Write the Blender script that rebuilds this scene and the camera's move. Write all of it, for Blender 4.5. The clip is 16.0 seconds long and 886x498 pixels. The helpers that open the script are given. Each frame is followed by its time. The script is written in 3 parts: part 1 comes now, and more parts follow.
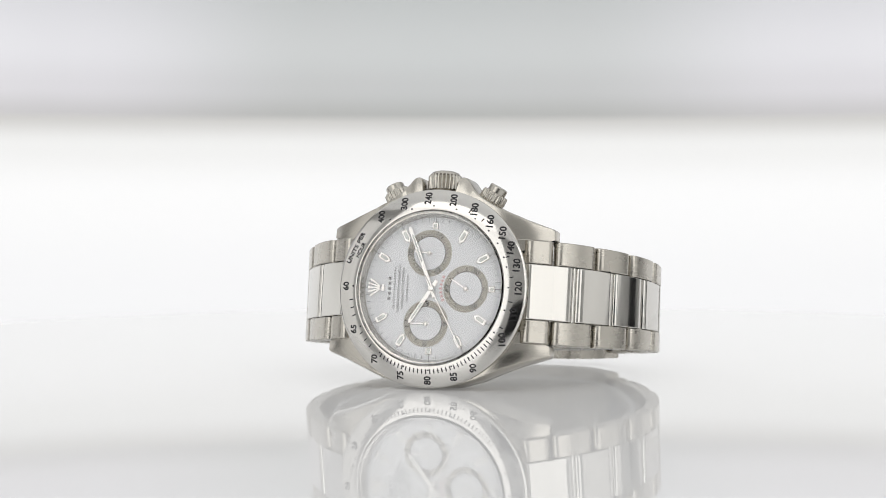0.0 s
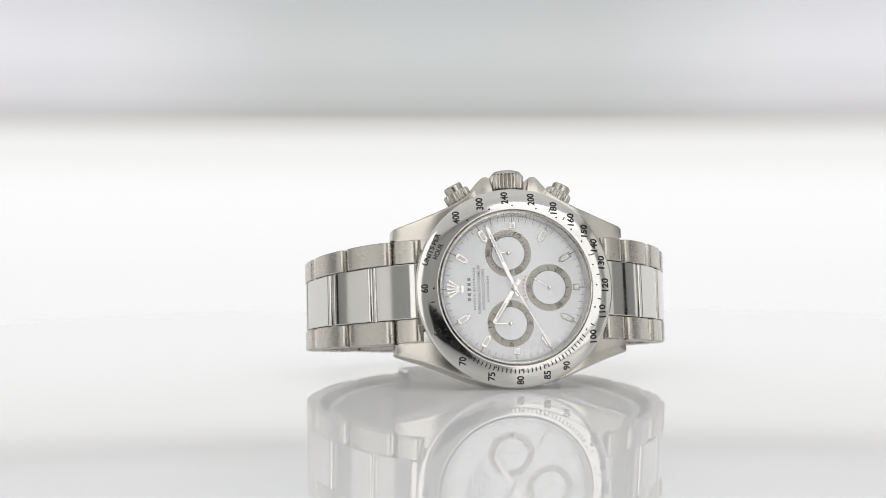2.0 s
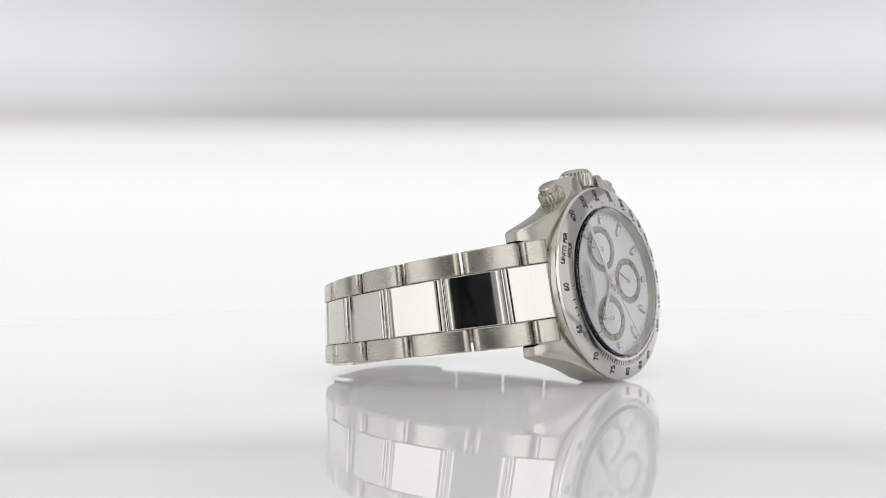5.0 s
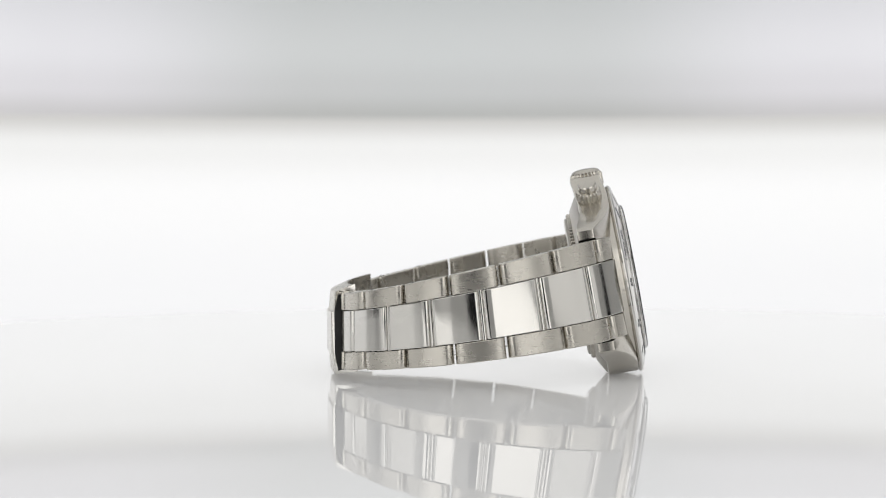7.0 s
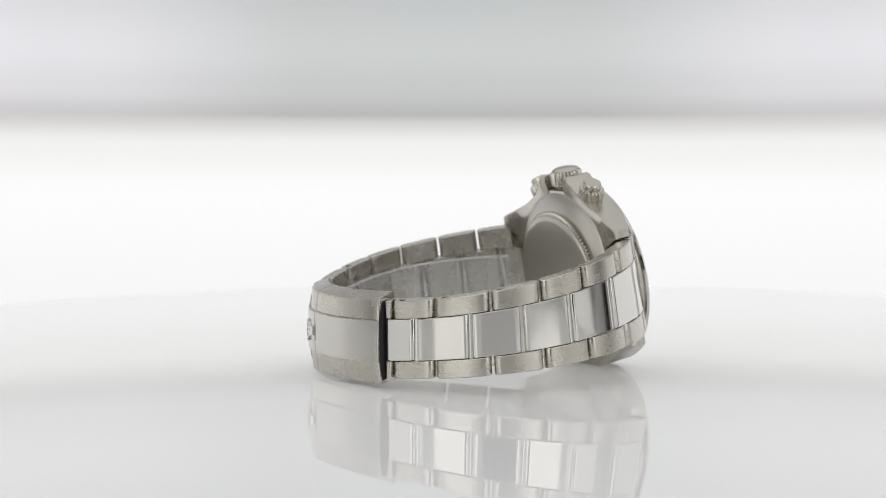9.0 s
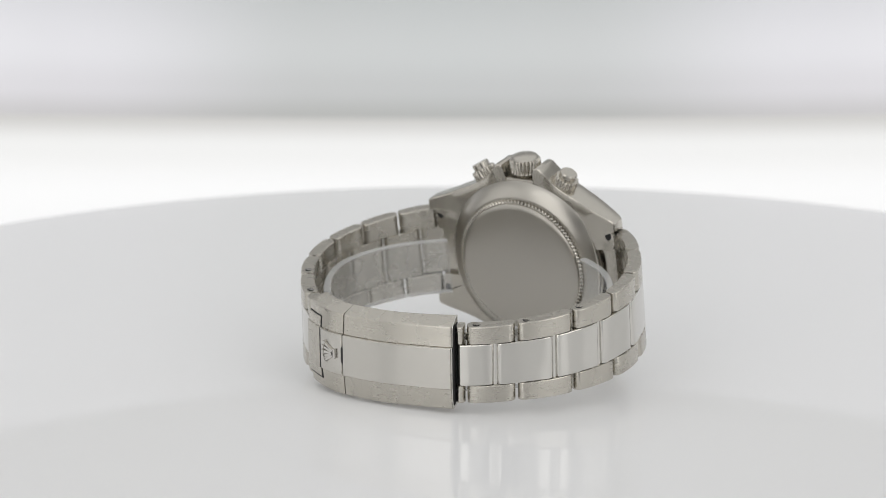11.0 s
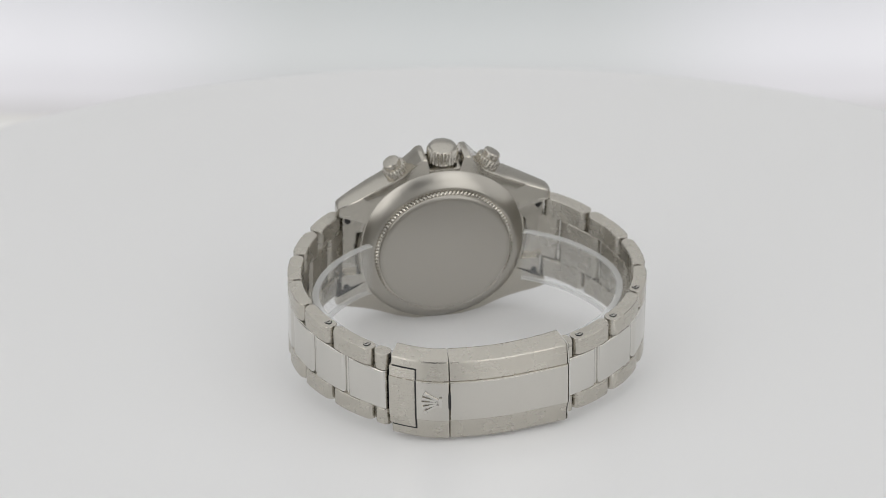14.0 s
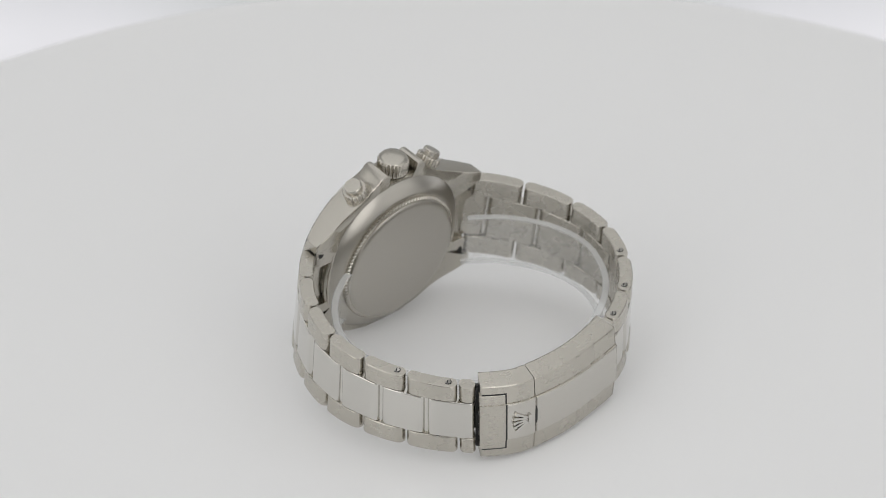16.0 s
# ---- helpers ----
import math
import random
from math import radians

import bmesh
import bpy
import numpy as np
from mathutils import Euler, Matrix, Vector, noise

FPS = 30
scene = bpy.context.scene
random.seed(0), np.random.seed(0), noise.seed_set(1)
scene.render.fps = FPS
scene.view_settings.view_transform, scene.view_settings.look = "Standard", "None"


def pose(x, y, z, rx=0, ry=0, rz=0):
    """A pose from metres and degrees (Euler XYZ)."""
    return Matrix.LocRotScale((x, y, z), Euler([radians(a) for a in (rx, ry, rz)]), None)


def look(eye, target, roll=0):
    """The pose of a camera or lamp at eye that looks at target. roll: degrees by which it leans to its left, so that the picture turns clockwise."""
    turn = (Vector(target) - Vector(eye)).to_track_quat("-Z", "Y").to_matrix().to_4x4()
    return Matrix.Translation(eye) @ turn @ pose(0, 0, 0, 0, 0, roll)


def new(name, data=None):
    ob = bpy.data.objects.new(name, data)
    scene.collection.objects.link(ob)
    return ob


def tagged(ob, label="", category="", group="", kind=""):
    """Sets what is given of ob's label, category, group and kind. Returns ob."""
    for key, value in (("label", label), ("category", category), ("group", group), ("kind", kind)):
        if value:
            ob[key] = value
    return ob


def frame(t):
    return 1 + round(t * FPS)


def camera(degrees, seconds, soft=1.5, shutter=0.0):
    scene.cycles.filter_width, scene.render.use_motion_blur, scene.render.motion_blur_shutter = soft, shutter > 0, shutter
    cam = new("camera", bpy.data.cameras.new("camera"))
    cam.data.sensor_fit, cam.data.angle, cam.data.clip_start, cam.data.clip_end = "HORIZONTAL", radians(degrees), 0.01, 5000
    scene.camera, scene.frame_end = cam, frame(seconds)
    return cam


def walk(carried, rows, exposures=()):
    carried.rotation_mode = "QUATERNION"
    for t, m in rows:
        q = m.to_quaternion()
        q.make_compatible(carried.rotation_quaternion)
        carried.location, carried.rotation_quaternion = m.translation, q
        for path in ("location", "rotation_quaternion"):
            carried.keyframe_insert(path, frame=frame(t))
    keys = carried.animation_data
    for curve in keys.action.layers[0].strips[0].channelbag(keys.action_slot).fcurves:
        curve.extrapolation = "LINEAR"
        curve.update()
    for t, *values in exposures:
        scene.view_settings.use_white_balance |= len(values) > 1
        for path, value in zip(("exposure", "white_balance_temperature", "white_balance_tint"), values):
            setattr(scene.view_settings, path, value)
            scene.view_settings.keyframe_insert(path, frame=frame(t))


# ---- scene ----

# ---- camera: it rides on an arm that swings up about a level axis behind the turntable's centre ----
cam = camera(20.05, 16.0, soft=0.75)
cam.data.dof.use_dof = True
cam.data.dof.focus_distance = 0.488
cam.data.dof.aperture_fstop = 24.0

PIVOT_Y, PIVOT_Z, ARM = 0.00095, 0.01232, 0.51384
TILT, YAW, ROLL = -1.500, -0.7735, -0.2985
# seconds, degrees of the arm above the level
SWING = [(0, 4.31), (4, 4.31), (8, 4.32), (8.5, 4.66), (9, 6.26), (9.5, 8.32), (10, 10.49), (10.5, 12.67), (11, 14.85),
         (11.5, 16.86), (12, 18.62), (12.5, 20.28), (13, 21.93), (13.5, 23.61), (14, 25.29), (14.5, 26.95), (15, 28.66),
         (15.5, 30.51), (16, 32.4)]


def arm_pose(degrees):
    e, p, y = radians(degrees), radians(degrees + TILT), radians(YAW - 0.00175 * (degrees - 4.35))
    eye = Vector((0.00038 - 0.000036 * (degrees - 4.35), PIVOT_Y - ARM * math.cos(e), PIVOT_Z + ARM * math.sin(e)))
    way = Vector((math.sin(y) * math.cos(p), math.cos(y) * math.cos(p), -math.sin(p)))
    return look(eye, eye + way, ROLL)


walk(cam, [(t, arm_pose(e)) for t, e in SWING], exposures=[(0, 0.0), (16, 0.0)])

# ---- world and lights: a closed pale shooting tent with an overhead softbox, two in front and two at the sides ----
world = bpy.data.worlds.new("world")
scene.world = world
world.use_nodes = True
world.node_tree.nodes["Background"].inputs[0].default_value = (0.9, 0.93, 1.0, 1)
world.node_tree.nodes["Background"].inputs[1].default_value = 0.05


def area_lamp(name, m, sx, sy, power, colour=(1, 1, 1)):
    d = bpy.data.lights.new(name, "AREA")
    d.shape, d.size, d.size_y, d.energy, d.color = "RECTANGLE", sx, sy, power, colour
    ob = new(name, d)
    ob.matrix_basis = m
    return ob


area_lamp("overhead_softbox_lamp", look((0, -0.05, 0.95), (0, -0.05, 0)), 2.2, 2.5, 8.6, (0.985, 0.99, 1.0))
for side in (-1, 1):
    area_lamp("front_softbox_lamp", look((side * 0.72, -1.02, 0.44), (side * 0.05, 0, 0.02)), 0.72, 1.10, 2.9, (1.0, 0.99, 0.978))
    area_lamp("side_softbox_lamp", look((side * 1.12, -0.30, 0.34), (0, -0.30, 0.34)), 0.70, 0.90, 0.85, (1.0, 0.99, 0.978))


# ---- materials ----
def material(name):
    m = bpy.data.materials.new(name)
    m.use_nodes = True
    return m, m.node_tree.nodes, m.node_tree.links, m.node_tree.nodes["Principled BSDF"]


def coords(n, l, scale=(1, 1, 1), out="Object"):
    tc, mp = n.new("ShaderNodeTexCoord"), n.new("ShaderNodeMapping")
    mp.inputs["Scale"].default_value = scale
    l.new(tc.outputs[out], mp.inputs["Vector"])
    return mp.outputs["Vector"]


def add_noise(n, l, vec, scale, detail=3):
    t = n.new("ShaderNodeTexNoise")
    t.inputs["Scale"].default_value, t.inputs["Detail"].default_value = scale, detail
    l.new(vec, t.inputs["Vector"])
    return t.outputs["Fac"]


def remap(n, l, src, lo, hi, a=0.3, b=0.7):
    r = n.new("ShaderNodeMapRange")
    for k, v in zip(("From Min", "From Max", "To Min", "To Max"), (a, b, lo, hi)):
        r.inputs[k].default_value = v
    l.new(src, r.inputs["Value"])
    return r.outputs["Result"]


def bump(n, l, p, src, strength, distance):
    b = n.new("ShaderNodeBump")
    b.inputs["Strength"].default_value, b.inputs["Distance"].default_value = strength, distance
    l.new(src, b.inputs["Height"])
    l.new(b.outputs["Normal"], p.inputs["Normal"])


def steel(name, colour, rough, spread, grain=None, bump_strength=0.0):
    """Metal; grain: the scale of stretched scratches, if it is brushed."""
    m, n, l, p = material(name)
    p.inputs["Base Color"].default_value = (*colour, 1)
    p.inputs["Metallic"].default_value = 1
    soil = add_noise(n, l, coords(n, l), 260, 4)
    if grain:
        fine = add_noise(n, l, coords(n, l, grain), 1.0, 5)
        mix = n.new("ShaderNodeMath")
        mix.operation = "ADD"
        l.new(remap(n, l, fine, -spread, spread), mix.inputs[0])
        l.new(remap(n, l, soil, rough - 0.03, rough + 0.03), mix.inputs[1])
        l.new(mix.outputs[0], p.inputs["Roughness"])
        if bump_strength:
            bump(n, l, p, fine, bump_strength, 0.00002)
    else:
        l.new(remap(n, l, soil, rough, rough + spread), p.inputs["Roughness"])
    return m


def plain(name, colour, rough=0.5, metal=0.0):
    m, n, l, p = material(name)
    p.inputs["Base Color"].default_value = (*colour, 1)
    p.inputs["Metallic"].default_value = metal
    l.new(remap(n, l, add_noise(n, l, coords(n, l), 900, 2), max(rough - 0.04, 0.02), rough + 0.04), p.inputs["Roughness"])
    return m


STEEL = (0.54, 0.514, 0.462)
polished = steel("polished_steel", (0.64, 0.625, 0.59), 0.06, 0.05)
brushed = steel("brushed_steel", STEEL, 0.27, 0.010, (250, 250, 5000))
case_brushed = steel("case_steel", STEEL, 0.22, 0.010, (250, 250, 5000))
satin = steel("satin_steel", (0.60, 0.58, 0.54), 0.2, 0.010, (250, 250, 5000))
back_steel = steel("matt_steel", (0.50, 0.478, 0.435), 0.28, 0.03)
bezel_steel = steel("bezel_steel", (0.64, 0.625, 0.595), 0.075, 0.04)
ink = plain("black_ink", (0.012, 0.012, 0.013), 0.45)
dial_white = plain("white_lacquer", (0.78, 0.79, 0.80), 0.22)
ring_taupe = plain("silver_grey_ring", (0.36, 0.335, 0.28), 0.35, 0.3)
print_grey = plain("grey_print", (0.2, 0.2, 0.205), 0.5)
print_red = plain("faded_red_print", (0.62, 0.33, 0.31), 0.5)
lume = plain("pale_lume", (0.72, 0.74, 0.70), 0.55)
pointer_steel = plain("pointer_steel", (0.66, 0.64, 0.61), 0.10, 1.0)
# near-black that stands in for the shade in gaps, holes and slots
gap_shade = plain("painted_gap_shade", (0.02, 0.02, 0.02), 0.6)


def clear_plastic(name, tint, rough, ior):
    m, n, l, p = material(name)
    p.inputs["Base Color"].default_value = (*tint, 1)
    p.inputs["Transmission Weight"].default_value = 1
    p.inputs["IOR"].default_value = ior
    l.new(remap(n, l, add_noise(n, l, coords(n, l), 120, 3), rough, rough + 0.06), p.inputs["Roughness"])
    return m


sapphire = clear_plastic("sapphire_glass", (1, 1, 1), 0.0, 1.5)


def frosted(name, alpha):
    m, n, l, p = material(name)
    p.inputs["Base Color"].default_value = (0.80, 0.81, 0.81, 1)
    l.new(remap(n, l, add_noise(n, l, coords(n, l), 150, 3), 0.12, 0.22), p.inputs["Roughness"])
    p.inputs["Alpha"].default_value = alpha
    return m


holder_plastic = frosted("clear_plastic", 0.12)
holder_edge = frosted("frosted_plastic_edge", 0.45)


def disc_material():
    m, n, l, p = material("white_acrylic_added_glow")
    p.inputs["Base Color"].default_value = (0.81, 0.81, 0.81, 1)
    p.inputs["IOR"].default_value = 1.27
    # added emission lifts the plate and weakens the shadow under the watch
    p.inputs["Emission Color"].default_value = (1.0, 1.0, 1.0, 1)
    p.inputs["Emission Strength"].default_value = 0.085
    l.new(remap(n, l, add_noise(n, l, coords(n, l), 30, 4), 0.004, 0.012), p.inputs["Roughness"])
    return m


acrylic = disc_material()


def glow(name, build):
    m, n, l, p = material(name)
    p.inputs["Base Color"].default_value = (0.12, 0.12, 0.12, 1)
    p.inputs["Roughness"].default_value = 0.6
    sep = n.new("ShaderNodeSeparateXYZ")
    l.new(n.new("ShaderNodeTexCoord").outputs["Object"], sep.inputs[0])
    build(n, l, p, sep)
    return m


def ramp(n, l, src, lo, hi, stops):
    r = n.new("ShaderNodeValToRGB")
    r.color_ramp.interpolation = "EASE"
    el = r.color_ramp.elements
    while len(el) < len(stops):
        el.new(0.5)
    for e, (at, c) in zip(el, stops):
        e.position, e.color = at, (*c, 1)
    l.new(remap(n, l, src, 0, 1, lo, hi), r.inputs["Fac"])
    return r.outputs["Color"]


# the panel's falloff towards both edges is painted into its emission colour
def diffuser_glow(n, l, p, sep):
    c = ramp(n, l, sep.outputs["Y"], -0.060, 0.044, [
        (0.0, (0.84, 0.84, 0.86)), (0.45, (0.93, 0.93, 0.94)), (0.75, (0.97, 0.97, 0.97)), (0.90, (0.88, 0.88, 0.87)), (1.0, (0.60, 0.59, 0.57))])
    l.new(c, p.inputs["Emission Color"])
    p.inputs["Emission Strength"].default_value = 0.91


# the light on the hood is painted: emission ramps sideways and upwards
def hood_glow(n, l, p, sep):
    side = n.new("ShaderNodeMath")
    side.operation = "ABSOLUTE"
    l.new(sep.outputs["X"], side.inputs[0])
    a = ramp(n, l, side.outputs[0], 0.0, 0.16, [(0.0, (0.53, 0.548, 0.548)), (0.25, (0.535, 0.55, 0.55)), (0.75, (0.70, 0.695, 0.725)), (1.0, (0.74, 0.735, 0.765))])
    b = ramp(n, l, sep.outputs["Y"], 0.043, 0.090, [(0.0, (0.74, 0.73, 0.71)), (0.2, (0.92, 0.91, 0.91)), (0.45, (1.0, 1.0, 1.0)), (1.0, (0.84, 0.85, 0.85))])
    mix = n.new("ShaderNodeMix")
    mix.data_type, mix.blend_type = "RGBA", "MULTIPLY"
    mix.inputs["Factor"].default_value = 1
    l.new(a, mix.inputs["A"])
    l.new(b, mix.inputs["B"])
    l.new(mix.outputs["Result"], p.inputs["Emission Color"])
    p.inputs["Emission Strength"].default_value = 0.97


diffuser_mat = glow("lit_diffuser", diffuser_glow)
hood_mat = glow("grey_hood_painted_glow", hood_glow)


def wall_paint():
    m, n, l, p = material("tent_fabric")
    fac = add_noise(n, l, coords(n, l), 6, 4)
    l.new(ramp(n, l, fac, 0.3, 0.7, [(0, (0.68, 0.68, 0.675)), (1, (0.74, 0.74, 0.735))]), p.inputs["Base Color"])
    p.inputs["Roughness"].default_value = 0.9
    return m


tent = wall_paint()
black_cloth = plain("black_cloth", (0.02, 0.02, 0.022), 0.9)
grey_paint = plain("grey_enamel", (0.25, 0.25, 0.26), 0.4)


# ---- mesh helpers ----
# The watch is drawn in millimetres: x towards six o'clock, y towards the crown, z out of the dial.
AXES = ((0.94209, -0.33536, 0.00034), (0.05975, 0.16883, 0.98384), (-0.32999, -0.92684, 0.17909))
MID = Vector((-0.00848, -0.03010, 0.01979))
WATCH = Matrix.Translation(MID) @ Matrix(AXES).transposed().to_4x4() @ Matrix.Scale(0.001, 4)


def finish(name, bm, mat, parent, m, label="", angle=32, smooth=True):
    bmesh.ops.recalc_face_normals(bm, faces=bm.faces)
    bm.transform(m)
    me = bpy.data.meshes.new(name)
    bm.to_mesh(me)
    bm.free()
    for x in (mat if isinstance(mat, (list, tuple)) else [mat]):
        me.materials.append(x)
    if smooth:
        me.polygons.foreach_set("use_smooth", [True] * len(me.polygons))
        me.set_sharp_from_angle(angle=radians(angle))
    ob = new(name, me)
    ob.parent = parent
    return tagged(ob, label)


def part(name, bm, mat, parent, label="", angle=32):
    return finish(name, bm, mat, parent, WATCH, label, angle)


def lathe(profile, n=96, m=Matrix(), flute=(), count=0, depth=0.0, closed=True):
    """Turns a profile of (radius, height) about z. flute: the rows that are grooved."""
    bm = bmesh.new()
    rings = []
    for k, (r, z) in enumerate(profile):
        ring = []
        if r < 1e-6:
            ring = [bm.verts.new(m @ Vector((0, 0, z)))] * n
        else:
            for i in range(n):
                a = 2 * math.pi * i / n
                q = r - (depth * (0.5 + 0.5 * math.cos(a * count)) if k in flute else 0)
                ring.append(bm.verts.new(m @ Vector((q * math.cos(a), q * math.sin(a), z))))
        rings.append(ring)
    pairs = list(zip(rings, rings[1:]))
    if closed:
        pairs.append((rings[-1], rings[0]))
    for a, b in pairs:
        for i in range(n):
            j = (i + 1) % n
            vs = []
            for v in (a[i], a[j], b[j], b[i]):
                if v not in vs:
                    vs.append(v)
            if len(vs) > 2:
                bm.faces.new(vs)
    return bm


def slab(outline, z0, z1, m=Matrix(), bevel=0.0):
    """A flat prism over an outline, with its upper edge bevelled."""
    bm = bmesh.new()
    c = Vector((sum(p[0] for p in outline) / len(outline), sum(p[1] for p in outline) / len(outline)))
    rows = [(z0, 0.0), (z1 - bevel, 0.0)] + ([(z1, bevel)] if bevel else [])
    rings = []
    for z, b in rows:
        ring = []
        for p in outline:
            q = Vector(p) - c
            q = c + q * max(0.0, 1 - b / max(q.length, 1e-6))
            ring.append(bm.verts.new(m @ Vector((q.x, q.y, z))))
        rings.append(ring)
    n = len(outline)
    for a, b in zip(rings, rings[1:]):
        for i in range(n):
            bm.faces.new((a[i], a[(i + 1) % n], b[(i + 1) % n], b[i]))
    bm.faces.new(rings[0])
    bm.faces.new(rings[-1])
    return bm


def add_box(bm, m, sx, sy, z0, z1):
    vs = [bm.verts.new(m @ Vector((x * sx / 2, y * sy / 2, z))) for z in (z0, z1) for x, y in ((-1, -1), (1, -1), (1, 1), (-1, 1))]
    for f in ((0, 1, 2, 3), (4, 5, 6, 7), (0, 1, 5, 4), (1, 2, 6, 5), (2, 3, 7, 6), (3, 0, 4, 7)):
        bm.faces.new([vs[i] for i in f])


def turn(degrees):
    return Matrix.Rotation(radians(degrees), 4, "Z")


def at(x, y, z=0.0, degrees=0.0):
    return Matrix.Translation((x, y, z)) @ turn(degrees)


def lettering(text, width, height, m, bold=0.0):
    """A bmesh of the built-in font's letters, fitted to that width and height about the origin."""
    cu = bpy.data.curves.new("lettering", "FONT")
    cu.body, cu.resolution_u, cu.offset = text, 3, bold
    ob = bpy.data.objects.new("lettering", cu)
    scene.collection.objects.link(ob)
    me = bpy.data.meshes.new_from_object(ob.evaluated_get(bpy.context.evaluated_depsgraph_get()))
    bpy.data.objects.remove(ob)
    bpy.data.curves.remove(cu)
    bm = bmesh.new()
    bm.from_mesh(me)
    bpy.data.meshes.remove(me)
    xs, ys = [v.co.x for v in bm.verts], [v.co.y for v in bm.verts]
    x0, x1, y0, y1 = min(xs), max(xs), min(ys), max(ys)
    for v in bm.verts:
        v.co = m @ Vector(((v.co.x - (x0 + x1) / 2) * width / (x1 - x0), (v.co.y - (y0 + y1) / 2) * height / (y1 - y0), 0))
    return bm


# ---- setting ----
def room():
    x, y0, y1, z0, z1, th = 1.2, -1.4, 1.3, -0.62, 1.2, 0.04
    for name, lo, hi in (("floor", (-x, y0, z0 - th), (x, y1, z0)), ("ceiling", (-x, y0, z1), (x, y1, z1 + th)),
                         ("wall_west", (-x - th, y0, z0), (-x, y1, z1)), ("wall_east", (x, y0, z0), (x + th, y1, z1)),
                         ("wall_north", (-x, y1, z0), (x, y1 + th, z1)), ("wall_south", (-x, y0 - th, z0), (x, y0, z1))):
        bm = bmesh.new()
        c = (Vector(lo) + Vector(hi)) / 2
        add_box(bm, Matrix.Translation((c.x, c.y, 0)), hi[0] - lo[0], hi[1] - lo[1], lo[2], hi[2])
        ob = finish(name, bm, tent, None, Matrix(), smooth=False)
        tagged(ob, "pale grey fabric lining of the shooting tent", "wall", kind="structure")


room()


def curtains():
    """Unseen dark flags low down at both sides of the tent, added for dark reflections in the steel."""
    for side in (-1, 1):
        bm = bmesh.new()
        x, y = side * 1.06, 0.19
        ring = [[bm.verts.new((x + dx, y + dy, z)) for dy, z in ((-0.06, -0.615), (0.06, -0.615), (0.06, -0.05), (0.004, 0.28), (-0.004, 0.28), (-0.06, -0.05))] for dx in (-0.01, 0.01)]
        for row in ring:
            bm.faces.new(row)
        for i in range(6):
            bm.faces.new((ring[0][i], ring[0][(i + 1) % 6], ring[1][(i + 1) % 6], ring[1][i]))
        ob = finish("side_flag", bm, black_cloth, None, Matrix(), smooth=False)
        tagged(ob, "black cloth flag hanging on the tent's side", "curtain", kind="structure")


curtains()


def turntable():
    root = tagged(new("turntable"), "round glossy white acrylic turntable disc on a grey column", "turntable")
    root.location = (0, 0, -0.6197)
    up = Matrix.Translation((0, 0, 0.62))
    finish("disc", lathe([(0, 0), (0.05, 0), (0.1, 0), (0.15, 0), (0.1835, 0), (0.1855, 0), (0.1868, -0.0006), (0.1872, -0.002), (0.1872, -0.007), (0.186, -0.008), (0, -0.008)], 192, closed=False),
           acrylic, root, up, "glossy white acrylic plate with a faint added glow", 12)
    finish("column", lathe([(0, -0.008), (0.06, -0.008), (0.06, -0.03), (0.045, -0.034), (0.045, -0.58), (0.13, -0.59), (0.13, -0.6203), (0, -0.6203)], 64, closed=False),
           grey_paint, root, up, "grey enamelled column and foot")
    return root


table = turntable()


def backlight():
    """A curved light panel that swings with the camera's arm: a bright diffuser below, a grey hood with painted light
    above.
    """
    root = tagged(new("backlight_panel"), "curved glowing white light panel with a grey hood behind the turntable", "light panel")
    rad = 0.40

    def sheet(name, y0, y1, inset, mat, label):
        bm = bmesh.new()
        rows = []
        for th in (0.0, 0.006):
            for y in (y0, y1):
                rows.append([bm.verts.new(((rad - inset + th) * math.sin(a), y, rad - (rad - inset + th) * math.cos(a)))
                             for a in (radians(-62 + 124 * i / 48) for i in range(49))])
        for a, b in ((0, 1), (2, 3), (0, 2), (1, 3)):
            for i in range(48):
                bm.faces.new((rows[a][i], rows[a][i + 1], rows[b][i + 1], rows[b][i]))
        for i in (0, 48):
            bm.faces.new((rows[0][i], rows[1][i], rows[3][i], rows[2][i]))
        return finish(name, bm, mat, root, Matrix(), label)

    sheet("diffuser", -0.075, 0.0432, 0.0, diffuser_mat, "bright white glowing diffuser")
    sheet("hood", 0.0432, 0.155, 0.004, hood_mat, "grey hood above the diffuser, its dimmer light painted as glow")
    return root


backdrop = backlight()


def studio_camera():
    """The film camera on its arm; it shows as a dark shape in the polished steel."""
    root = tagged(new("studio_camera"), "black studio camera with a wide lens on the swinging arm", "camera")
    bm = bmesh.new()
    bmesh.ops.create_cube(bm, size=1.0, matrix=Matrix.Translation((0, -0.012, 0.135)) @ Matrix.Diagonal((0.24, 0.18, 0.07, 1)))
    bmesh.ops.bevel(bm, geom=bm.edges[:], offset=0.01, segments=3, affect="EDGES")
    finish("body", bm, black_cloth, root, Matrix(), "black camera body")
    finish("lens_barrel", lathe([(0.030, 0.012), (0.062, 0.012), (0.062, 0.055), (0.050, 0.06), (0.050, 0.102), (0.030, 0.102)], 64), black_cloth, root, Matrix(), "black lens barrel")
    bm = bmesh.new()
    add_box(bm, Matrix.Translation((0.315, 0, 0)), 0.65, 0.024, 0.160, 0.184)
    add_box(bm, Matrix.Translation((0.63, 0, 0)), 0.02, 0.024, -0.53, 0.184)
    finish("arm", bm, tent, root, Matrix(), "white painted swinging arm", smooth=False)
    finish("front_lens", lathe([(0, 0.028), (0.02, 0.030), (0.031, 0.034), (0.031, 0.05), (0, 0.05)], 48, closed=False), plain("coated_glass", (0.01, 0.01, 0.014), 0.1), root, Matrix(), "dark coated front lens")
    return root


film_camera = studio_camera()


